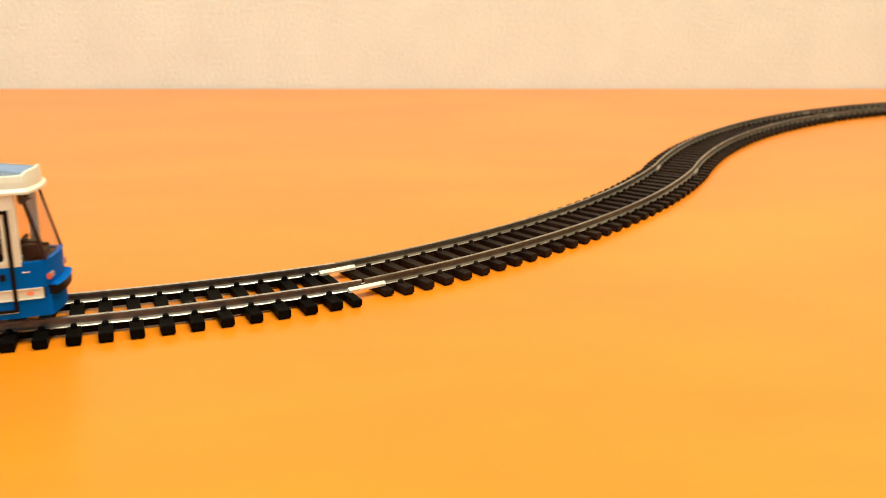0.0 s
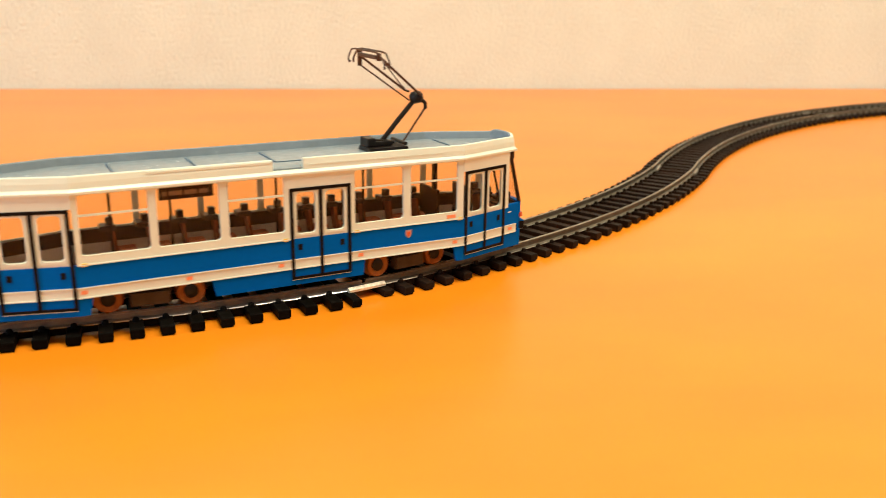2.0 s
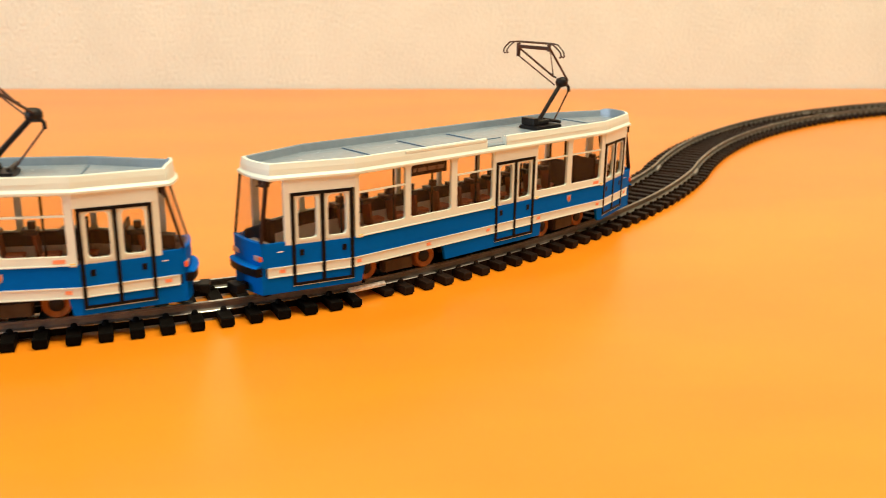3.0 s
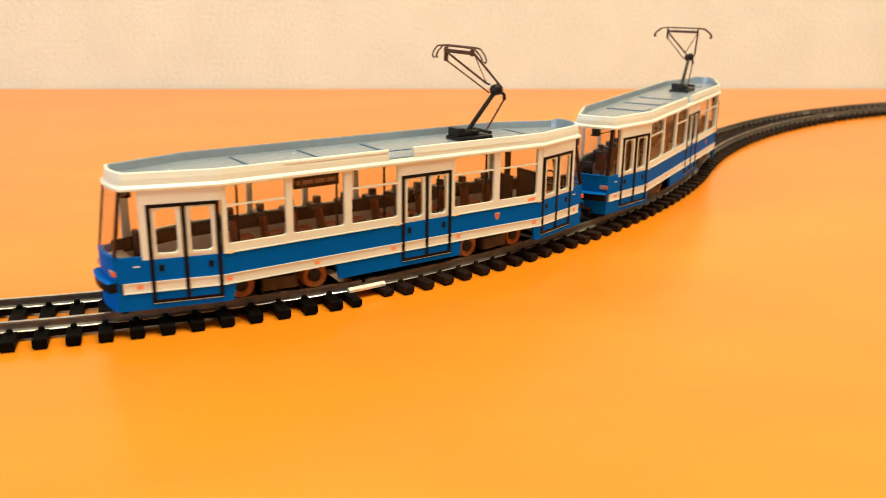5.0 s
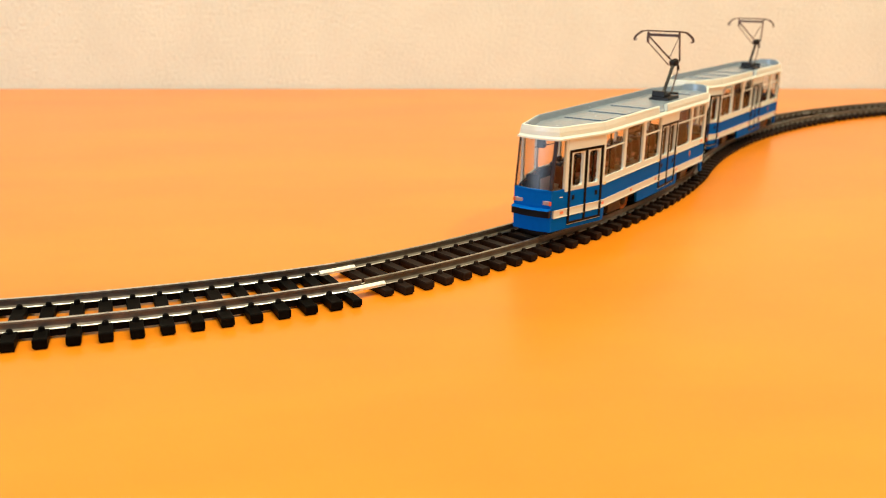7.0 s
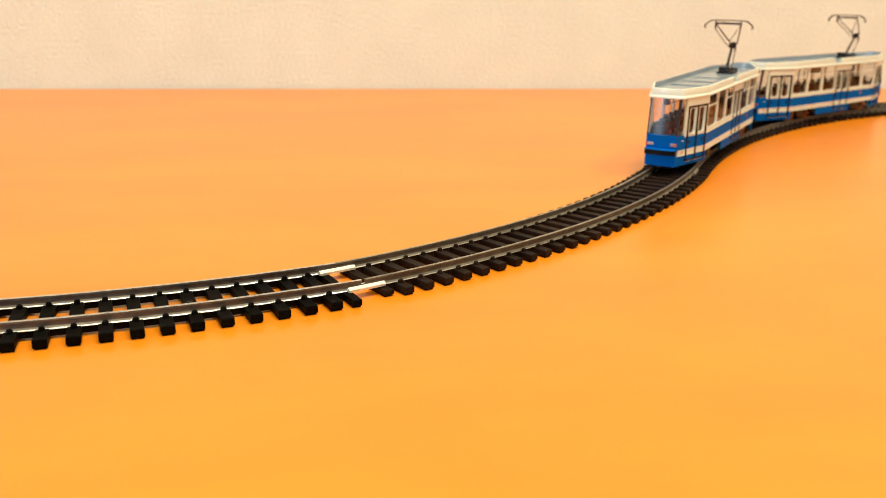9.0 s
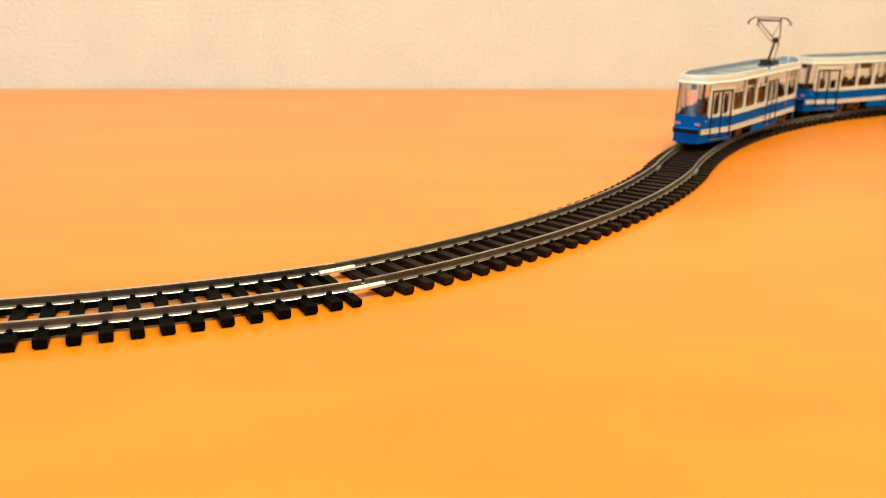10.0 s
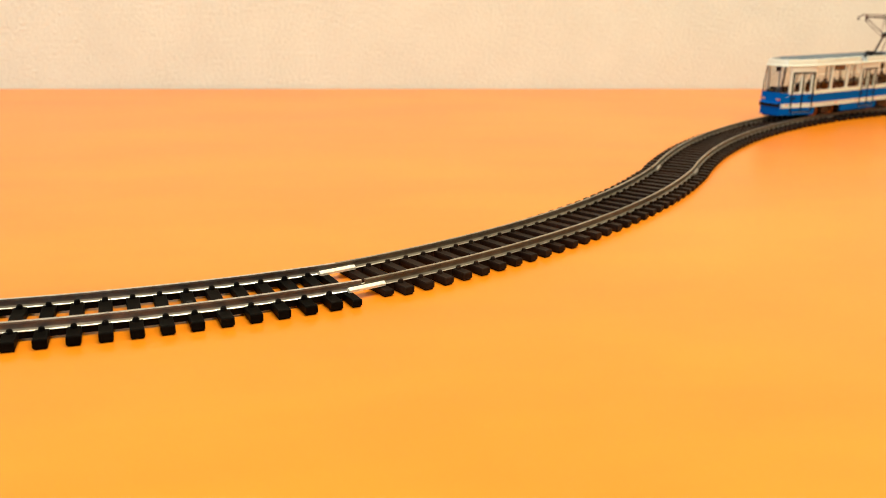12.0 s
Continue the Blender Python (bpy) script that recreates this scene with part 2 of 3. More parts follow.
def track_section(s0, s1, first, pitch, half, wide, steel, tie, top, label, end_ties=(), join=True, hole=None, shift=0.0):
    t = tagged(new("track_section"), label, "model track", group="lengths of model railway track")
    steps = max(12, int((s1 - s0) / 6))
    for off in (-RAILY, RAILY):
        ob = new("rail", rail_mesh("rail", s0 + 0.15, s1 - 0.15, off, steel, steps))
        ob.parent = t
        ob = new("sleeper_web", web_mesh(s0 + 5.0, s1 - 5.0, off, tie, steps, top))
        ob.parent = t
    me = sleeper_mesh("sleeper", half, wide, tie, top, shift=shift)
    plain = sleeper_mesh("end_sleeper", half, wide * 0.8, tie, top - 0.4, studs=False, shift=shift)
    short = sleeper_mesh("short_sleeper", half - 2.0, wide, tie, top - 0.5, studs=False)
    spots = []
    s = first
    while s < s1 - pitch * 0.85:
        if s > s0 + pitch * 0.4:
            spots.append((s, me))
        s += pitch
    spots += [(s, short if s == 5.3 else plain) for s in end_ties]
    for s, shape in spots:
        x, y, h = line_at(s)
        ob = new("sleeper", shape)
        ob.parent = t
        ob.matrix_local = pose(x * MM, y * MM, 0, 0, 0, math.degrees(h) + random.uniform(-0.5, 0.5))
    if hole is not None:
        # a dark disc on one sleeper paints the shade in its fixing-nail hole
        x, y, h = line_at(hole)
        ob = part("nail_hole_shade", disc([(0.5, 0.0), (0.8, 0.0), (0.8, 0.08), (0.5, 0.04)], 16), RUBBER, t)
        ob.matrix_local = pose((x + math.sin(h) * 0.8) * MM, (y - math.cos(h) * 0.8) * MM, (top - 0.02) * MM, 90, 0, 0)
    if join:
        for off in (-RAILY, RAILY):
            x, y, h = line_at(s1)
            ob = new("rail_joiner", JOINER if steel is STEEL else DULL_JOINER)
            ob.parent = t
            ob.matrix_local = pose((x + math.sin(h) * off) * MM, (y - math.cos(h) * off) * MM, 0, 0, 0, math.degrees(h))
            tagged(ob, "bright nickel rail joiner" if steel is STEEL else "dull steel rail joiner")
    return t


track_section(-230, 0, -17.35 - 7.03 * 29, 7.03, 15.8, 3.5, STEEL, SLEEPERBLACK, 2.75, "curved model track with bright rails on black sleepers", end_ties=(-4.7,), hole=-45.5, shift=0.5)
track_section(-460, -230, -17.35 - 7.03 * 61, 7.03, 15.8, 3.5, STEEL, SLEEPERBLACK, 2.75, "curved model track with bright rails on black sleepers", join=True, shift=0.5)
track_section(0, LONG2, 10.70, 6.99, 15.1, 3.2, OLDSTEEL, SLEEPERBROWN, 2.55, "curved model track with dull rails on brown sleepers", end_ties=(5.3, LONG2 - 4.6), hole=45.6)
track_section(LONG2, LONG2 + LONG3, LONG2 + 7, 6.99, 15.1, 3.2, OLDSTEEL, SLEEPERBROWN, 2.55, "reverse-curved model track with dull rails on brown sleepers", end_ties=(LONG2 + 2.4, LONG2 + LONG3 - 3))
track_section(LONG2 + LONG3, LONG2 + LONG3 + 400, LONG2 + LONG3 + 5, 6.99, 15.1, 3.2, OLDSTEEL, SLEEPERBROWN, 2.55, "far length of model track on brown sleepers", join=False)

# ---- the tram (millimetres, x ahead, z up from the rail top) ----
KF, KR = 51.3, -53.3
HALF, END_F, END_R = 13.27, 75.3, -78.3


def flank(x):
    """Half width of the body at x."""
    if x > KF:
        return HALF - (x - KF) * 0.29
    if x < KR:
        return HALF - (KR - x) * 0.258
    return HALF


def panel(side, x0, x1, z0, z1, d0=0.0, d1=0.9, slant0=0.0, slant1=0.0, bm=None):
    """A piece of the side wall; side -1 or 1; d: depth inwards; slant: how far the foot of each end is set in."""
    bm = bm or bmesh.new()
    cuts = [x0] + [k for k in (KR, KF) if x0 + 0.01 < k < x1 - 0.01] + [x1]
    rings = []
    for i, x in enumerate(cuts):
        lo = x + (slant0 if i == 0 else 0) - (slant1 if i == len(cuts) - 1 else 0)
        rings.append([(lo, side * (flank(lo) - d0), z0), (x, side * (flank(x) - d0), z1), (x, side * (flank(x) - d1), z1), (lo, side * (flank(lo) - d1), z0)])
    return loft(bm, rings)


def frame_ring(side, x0, x1, z0, z1, hole, r, d0=0.0, d1=0.9, n=4):
    """A wall panel with one opening of rounded corners."""
    bm = bmesh.new()
    inner = rounded(*hole, r, n)
    corners = [(x1, z1), (x0, z1), (x0, z0), (x1, z0)]
    outer = [corners[i // (n + 1)] for i in range(len(inner))]
    m = len(inner)

    def at(p, d):
        return bm.verts.new((p[0], side * (flank(p[0]) - d), p[1]))
    vi = {d: [at(p, d) for p in inner] for d in (d0, d1)}
    vo = {d: [at(p, d) for p in corners] for d in (d0, d1)}
    for d in (d0, d1):
        for i in range(m):
            j = (i + 1) % m
            a, b = vo[d][i // (n + 1)], vo[d][j // (n + 1)]
            bm.faces.new((vi[d][i], vi[d][j], b) if a is b else (vi[d][i], vi[d][j], b, a))
    for i in range(m):
        j = (i + 1) % m
        bm.faces.new((vi[d0][i], vi[d0][j], vi[d1][j], vi[d1][i]))
    for i in range(4):
        j = (i + 1) % 4
        bm.faces.new((vo[d0][i], vo[d0][j], vo[d1][j], vo[d1][i]))
    return bm


def pane(side, x0, x1, z0, z1, d=0.55, t=0.15):
    bm = bmesh.new()
    loft(bm, [[(x, side * (flank(x) - d), z0), (x, side * (flank(x) - d), z1), (x, side * (flank(x) - d - t), z1), (x, side * (flank(x) - d - t), z0)] for x in (x0, x1)])
    return bm


def glass(name, bm, material, parent):
    ob = part(name, bm, material, parent)
    ob.visible_shadow = False
    return ob


def seam_frame(side, x0, x1, z0, z1, w):
    """The rubber seal round a double door and between its leaves."""
    bm = bmesh.new()
    panel(side, x0, x1, z1 - w, z1, -0.28, 0.3, bm=bm)
    panel(side, x0, x1, z0, z0 + w * 0.8, -0.28, 0.3, bm=bm)
    for x in (x0, (x0 + x1) / 2 - w / 2, x1 - w):
        panel(side, x, x + w, z0 + w * 0.8, z1 - w, -0.28, 0.3, bm=bm)
    return bm


def double_door(tram, side, x0, x1):
    mid = (x0 + x1) / 2
    for a, b, hx in ((x0, mid, x0 + 2.2), (mid, x1, x1 - 2.2)):
        leaf = part("door_leaf", frame_ring(side, a + 0.02, b - 0.02, 14.7, 28.2, (a + 1.45, b - 1.45, 16.0, 27.1), 1.1, 0.12, 0.9), CREAM, tram, "white upper door leaf with rounded window")
        raised = frame_ring(side, a + 0.95, b - 0.95, 15.4, 27.6, (a + 1.45, b - 1.45, 16.0, 27.1), 1.1, -0.05, 0.3)
        part("window_moulding", raised, CREAM, leaf)
        glass("door_pane", pane(side, a + 1.3, b - 1.3, 15.9, 27.2), GLASS, leaf)
        part("door_button", panel(side, hx - 0.55, hx + 0.55, 11.6, 13.2, -0.16, 0.2), RUBBER, leaf)
    part("door_seal", seam_frame(side, x0 - 0.35, x1 + 0.35, 3.6, 28.4, 0.85), RUBBER, tram, "black rubber door seal")
    # a cream strip paints the bright highlight along the door's lower edge
    part("door_step_highlight", panel(side, x0 - 0.2, x1 + 0.2, 3.38, 3.56, -0.12, 0.2), CREAM, tram)
    part("door_header", panel(side, x0 - 1.2, x1 + 1.2, 28.42, 31.85, -0.12, 0.8), CREAM, tram)


def side_wall(tram, side):
    # skirts with the cut-outs over the bogies
    part("skirt", panel(side, END_R, -50.4, 2.0, 6.48, 0.1, 1.0, 0, 0.9), BLUE, tram)
    part("skirt", panel(side, -21.8, 20.3, 2.0, 6.48, 0.1, 1.0, 0.9, 0.5), BLUE, tram)
    part("skirt", panel(side, 48.4, END_F, 2.0, 6.48, 0.1, 1.0, 0.9, 0), BLUE, tram)
    part("stripe", panel(side, END_R + 1.6, END_F - 1.6, 6.5, 9.1), CREAM, tram, "cream stripe along the side")
    part("stripe_moulding", panel(side, END_R + 1.6, END_F - 1.6, 6.45, 6.72, -0.22, 0.1), CREAM, tram)
    part("stripe_moulding", panel(side, END_R + 1.6, END_F - 1.6, 8.95, 9.2, -0.22, 0.1), CREAM, tram)
    part("waist_band", panel(side, END_R, END_F, 9.1, 14.7, 0.03, 1.0), BLUE, tram, "deep blue band below the windows")
    windows = [(-53.2, -35.05, -51.9, -36.0), (-35.05, -17.8, -34.1, -18.9), (-17.8, -0.8, -16.7, -2.1), (16.3, 33.1, 17.5, 32.1), (33.1, 51.2, 34.3, 49.3)]
    if side > 0:
        # no doors on this side: windows run the whole length
        windows = [(a, b, a + 0.8, b - 0.8) for a, b, c, d in windows]
        windows += [(-70.4, -53.2, -69.6, -54.0), (-0.8, 16.3, 0.0, 15.5), (51.2, 68.4, 52.0, 67.6)]
        part("sill_moulding", panel(side, -70.4, 68.4, 14.6, 14.88, -0.26, 0.2), CREAM, tram)
    else:
        part("sill_moulding", panel(side, -53.2, -0.8, 14.6, 14.88, -0.26, 0.2), CREAM, tram)
        part("sill_moulding", panel(side, 16.3, 51.2, 14.6, 14.88, -0.26, 0.2), CREAM, tram)
        for x0, x1 in ((-70.0, -54.2), (-0.4, 15.9), (52.2, 68.0)):
            double_door(tram, side, x0, x1)
    for i, (a, b, c, d) in enumerate(windows):
        w = part("window_frame", frame_ring(side, a, b, 14.7, 31.85, (c, d, 16.9, 31.6), 0.9), CREAM, tram)
        glass("window_pane", pane(side, c - 0.2, d + 0.2, 16.7, 31.7), GLASS, w)
        if i != 1 and side < 0:
            part("vent_bar", panel(side, c - 0.1, d + 0.1, 26.4, 26.85, 0.15, 0.7), CREAM, w)
    # posts beside the cabs
    part("cab_post", panel(side, -71.9, -70.4, 14.7, 31.85), CREAM, tram)
    part("cab_post", panel(side, 68.4, 69.9, 14.7, 31.85), CREAM, tram)
    # small marks on the stripe and sill
    for x in (-73.0, -52.2, -27.5, -3.6, 19.0, 48.6, 71.0):
        part("reflector", panel(side, x - 0.75, x + 0.75, 7.5, 8.4, -0.1, 0.1), ORANGEMARK, tram, "small orange mark on the stripe")
    for x in (-51.6, -2.2, 18.0, 50.2):
        part("sill_mark", panel(side, x - 0.7, x + 0.7, 14.35, 15.15, -0.22, 0.1), YELLOWMARK, tram)
    part("sill_sign", panel(side, 45.8, 48.6, 15.2, 16.2, -0.08, 0.1), ORANGEMARK, tram)
    for x in (-73.4, 70.6):
        part("grip", panel(side, x - 0.7, x + 0.7, 13.1, 13.35, -0.12, 0.1), LINING, tram, "small pale grip beside the cab")
    # the crest: a plain shield
    bm = bmesh.new()
    shield = [(-0.95, 1.1), (0.95, 1.1), (1.0, 0.0), (0.65, -0.8), (0.0, -1.3), (-0.65, -0.8), (-1.0, 0.0)]
    loft(bm, [[(33.6 + u, side * (HALF - d), 12.2 + v) for u, v in shield] for d in (-0.08, 0.2)])
    crest = part("crest", bm, PINKLENS, tram, "small pale shield on the blue band")
    bm = bmesh.new()
    loft(bm, [[(33.6 + u * 0.6, side * (HALF - d), 12.2 + v * 0.6) for u, v in shield] for d in (-0.14, 0.1)])
    part("crest_field", bm, REDLENS, crest)


def end_face(tram, sg, coupled):
    """The dash, bumper, lights, windscreen and cab at one end; sg 1 ahead, -1 behind."""
    xe = END_F if sg > 0 else END_R
    he = flank(xe) + 0.1

    def out(y, bulge=0.9):
        return xe + sg * bulge * (1 - (y / he) ** 2)
    ys = [he * k / 6 for k in range(-6, 7)]

    def sheet(z0, z1, d0, d1, half=1.0, rake0=0.0, rake1=0.0):
        bm = bmesh.new()
        loft(bm, [[(out(y) + sg * (d0 - rake0), y * half, z0), (out(y) + sg * (d0 - rake1), y * half, z1), (out(y) - sg * (d1 + rake1), y * half, z1), (out(y) - sg * (d1 + rake0), y * half, z0)] for y in ys])
        return bm
    dash = part("dash_panel", sheet(2.1, 15.6, 0.0, 1.0), BLUE, tram, "blue rounded end panel")
    part("dash_lining", sheet(6.6, 15.4, -1.1, 1.5, 0.96), DARKBROWN, dash)
    part("bumper_ledge", sheet(9.5, 10.0, 1.75, 0.5, 1.0, 0.0, 0.7), BLUE, dash)
    bumper = part("bumper", sheet(7.2, 9.5, 1.5, 0.5, 1.0), RUBBER, tram, "black bumper bar")
    part("sill_rim", sheet(15.6, 16.0, 0.1, 1.1), BLUE, dash)
    for s2 in (-1, 1):
        part("lamp", box(xe + sg * 0.30 - 0.4, xe + sg * 0.30 + 0.4, s2 * 4.7 - 1.7, s2 * 4.7 + 0.4 * s2 + 0.9, 11.2, 12.6, 0.2), PINKLENS, dash, "pale lamp glass")
        part("marker_lamp", box(xe + sg * 0.1 - 0.45, xe + sg * 0.1 + 0.4, s2 * 6.35 - 0.6, s2 * 6.35 + 0.6, 11.1, 12.5, 0.2), REDLENS, dash, "red tail lamp")
    # windscreen, raked towards the roof, with dark edges and the panes beside it
    top = 4.1 if sg > 0 else 2.4
    scr = glass("windscreen", sheet(16.0, 32.2, -0.2, 0.4, 0.98, 0.0, top), SCREEN, tram)
    for y, w in ((-he * 0.94, 0.6), (he * 0.97, 0.2)):
        bm = bmesh.new()
        loft(bm, [[(out(y) - sg * (k + 0.1), y - w, z), (out(y) - sg * (k + 0.1), y + w, z), (out(y) - sg * (k + 0.75), y + w, z), (out(y) - sg * (k + 0.75), y - w, z)] for z, k in ((15.9, 0.0), (32.2, top))])
        part("windscreen_post", bm, DARKBROWN, tram)
    for side in (-1, 1):
        x0, x1 = (69.9, xe - 0.7) if sg > 0 else (xe + 0.7, -71.9)
        bm = bmesh.new()
        xa, xb = (x0, x1) if sg > 0 else (x1, x0)
        far = x0 if sg > 0 else x1
        loft(bm, [[(x, side * (flank(x) - 0.4), z0), (x - (0 if x == far else sg * top), side * (flank(x) - 0.4), 31.9), (x - (0 if x == far else sg * top), side * (flank(x) - 0.55), 31.9), (x, side * (flank(x) - 0.55), z0)] for x, z0 in ((xa, 14.7), (xb, 15.4))])
        glass("cab_pane", bm, GLASS, tram)
        part("cab_waist", panel(side, min(x0, x1), max(x0, x1), 14.7, 15.6, 0.03, 0.9), BLUE, tram)
    part("destination_box", box(min(xe - sg * 5.0, xe - sg * 7.2), max(xe - sg * 5.0, xe - sg * 7.2), -0.5, 1.9, 28.6, 31.4, 0.15), IRONDARK, tram)
    bm = tube([(xe - sg * 4.8, -5.6, 31.0), (xe - sg * 4.8, 2.5, 28.6)], 0.16, 6)
    part("sun_blind_rod", bm, DARKBROWN, tram)
    # the cab: desk, and at the driver's end a bulkhead, seat and console
    if sg > 0:
        desk = part("driver_desk", box(xe - 6.5, xe - 1.6, -he * 0.82, he * 0.82, 7.5, 14.6, 0.5), BROWN, tram)
        part("desk_top", box(xe - 7.2, xe - 1.4, -he * 0.85, he * 0.85, 14.6, 15.3, 0.25), DARKBROWN, desk)
        part("console", box(xe - 5.8, xe - 2.4, -4.6, -1.2, 15.3, 18.8, 0.6), DARKBROWN, desk)
        part("console", box(xe - 5.0, xe - 2.2, 0.4, 3.8, 15.3, 16.4, 0.4), IRONDARK, desk)
        wheel = [(xe - 7.4 + 1.4 * math.sin(radians(a)) * 0.4, 1.8 + 2.2 * math.cos(radians(a)), 18.4 + 1.4 * math.sin(radians(a))) for a in range(0, 361, 30)]
        part("hand_wheel", tube(wheel, 0.3, 6), DARKBROWN, desk)
        part("bulkhead", box(xe - 15.4, xe - 14.6, -2.0, flank(xe - 15) - 1.2, 7.5, 20.5, 0.2), DARKBROWN, tram)
        seat(tram, xe - 8.6, 1.8, sg, 1.2)
        part("seat_post", box(xe - 9.4, xe - 8.0, 1.0, 2.6, 7.4, 9.0, 0.2), DARKBROWN, tram)
        part("mirror", box(xe - 4.6, xe - 3.6, -flank(xe) - 1.3, -flank(xe) - 0.3, 29.6, 31.9, 0.2), IRONDARK, tram)
    else:
        desk = part("driver_desk", box(xe + 1.5, xe + 5.0, -he * 0.82, he * 0.82, 7.5, 13.4, 0.5), CABGREY, tram)
        part("desk_top", box(xe + 1.3, xe + 5.6, -he * 0.85, he * 0.85, 13.4, 14.0, 0.25), CABGREY, desk)
        part("rear_seat_back", box(xe + 8.6, xe + 10.0, 2.5, flank(xe + 9) - 1.6, 7.5, 18.5, 0.4), DARKBROWN, tram)
    # coupler with its drawbar
    nose = 2.6 if coupled else -0.8
    bm = box(min(xe - sg * 6, xe + sg * nose), max(xe - sg * 6, xe + sg * nose), -1.3, 1.3, 2.6, 4.4, 0.3)
    cp = part("coupler", bm, RUBBER, tram, "black coupler under the bumper")
    if coupled:
        part("coupler_hook", box(min(xe + sg * 2.4, xe + sg * 5.2), max(xe + sg * 2.4, xe + sg * 5.2), -2.6, 2.6, 2.3, 4.7, 0.4), RUBBER, cp)
    part("apron", box(min(xe - sg * 3, xe - sg * 1.2), max(xe - sg * 3, xe - sg * 1.2), -he * 0.8, he * 0.8, 0.9, 2.5, 0.2), RUBBER, tram)


def seat_mesh():
    bm = bmesh.new()
    # raked back, shell and foot, in moulded plastic
    loft(bm, [[(-2.3 - k, -w, z), (-1.5 - k, -w, z), (-1.5 - k, w, z), (-2.3 - k, w, z)] for z, k, w in ((9.8, 0.0, 1.9), (13.5, 0.4, 2.0), (16.4, 0.8, 1.9), (17.2, 0.85, 1.5))])
    box(-2.4, 2.2, -1.9, 1.9, 9.6, 10.4, 0.3, bm)
    box(-0.8, 0.6, -0.8, 0.8, 7.5, 9.7, 0.2, bm)
    return mesh_of("seat", bm, BROWN)


def headrest_mesh():
    # a flat broad grip over the back, with a knob
    bm = box(-5.8, -1.8, -2.3, 2.3, 16.8, 18.3, 0.4)
    box(-4.2, -2.3, -1.0, 1.0, 18.1, 20.2, 0.35, bm)
    return mesh_of("headrest", bm, HEADBROWN)


HEADREST = headrest_mesh()
SEAT = seat_mesh()
CUSHION = mesh_of("cushion", box(-1.5, 3.1, -1.9, 1.9, 10.5, 11.7, 0.45), mat("red_brown_cushion", (0.62, 0.20, 0.12), 0.6, grain=0.15, scale=700))


def seat(tram, x, y, facing, lift=0.0):
    ob = new("seat", SEAT)
    ob.parent = tram
    ob.matrix_local = pose(x * MM, y * MM, lift * MM, 0, 0, 0 if facing > 0 else 180)
    pad = new("cushion", CUSHION)
    pad.parent = ob
    rest = new("headrest", HEADREST)
    rest.parent = ob
    return ob


def interior(tram):
    bm = bmesh.new()
    plan = [(END_R + 1.4, flank(END_R) - 1.1), (KR, HALF - 1.2), (KF, HALF - 1.2), (END_F - 1.4, flank(END_F) - 1.1)]
    loft(bm, [[(x, y, z) for x, y in plan] + [(x, -y, z) for x, y in plan[::-1]] for z in (6.4, 7.5)])
    part("cabin_floor", bm, CABGREY, tram)
    for side, stretches in ((-1, ((-53.0, -1.2), (16.8, 51.0))), (1, ((END_R + 3.0, END_F - 3.0),))):
        for a, b in stretches:
            part("inner_panel", panel(side, a, b, 7.5, 13.0, 1.05, 1.5), LINING, tram)
            part("inner_ledge", panel(side, a, b, 13.0, 16.6, 1.05, 1.9), DARKBROWN, tram, "dark brown ledge below the windows")
    # a row of single seats along the side without doors
    for x in (-39.3, -30.3, -21.2, -12.6, -3.4, 6.2, 14.6, 22.5, 31.2, 40.0, 49.1):
        seat(tram, x, 9.2, 1)
    for x, y in ((-52.0, -5.0), (-43.0, 2.2), (-28.0, 2.2), (-13.0, 2.2), (-1.8, -5.5), (17.0, -5.5), (26.5, 2.2), (41.0, 2.2)):
        part("grab_pole", tube([(x, y, 7.5), (x, y, 32.6)], 0.34, 8), DARKBROWN, tram)
    part("cab_partition", box(49.3, 50.2, -0.5, 11.2, 7.5, 20.5, 0.2), DARKBROWN, tram)
    part("partition_post", box(49.3, 50.2, 1.0, 3.2, 20.5, 32.0, 0.2), DARKBROWN, tram)
    sign = part("route_board", panel(-1, -33.2, -20.0, 28.3, 31.5, 1.0, 1.5), DARKBROWN, tram, "dark board with faded lettering in the window")
    for a, b in ((-32.4, -31.4), (-30.8, -27.6), (-27.1, -24.0), (-23.5, -21.2)):
        part("lettering", panel(-1, a, b, 29.3, 30.4, 0.94, 1.05), LETTER, sign)


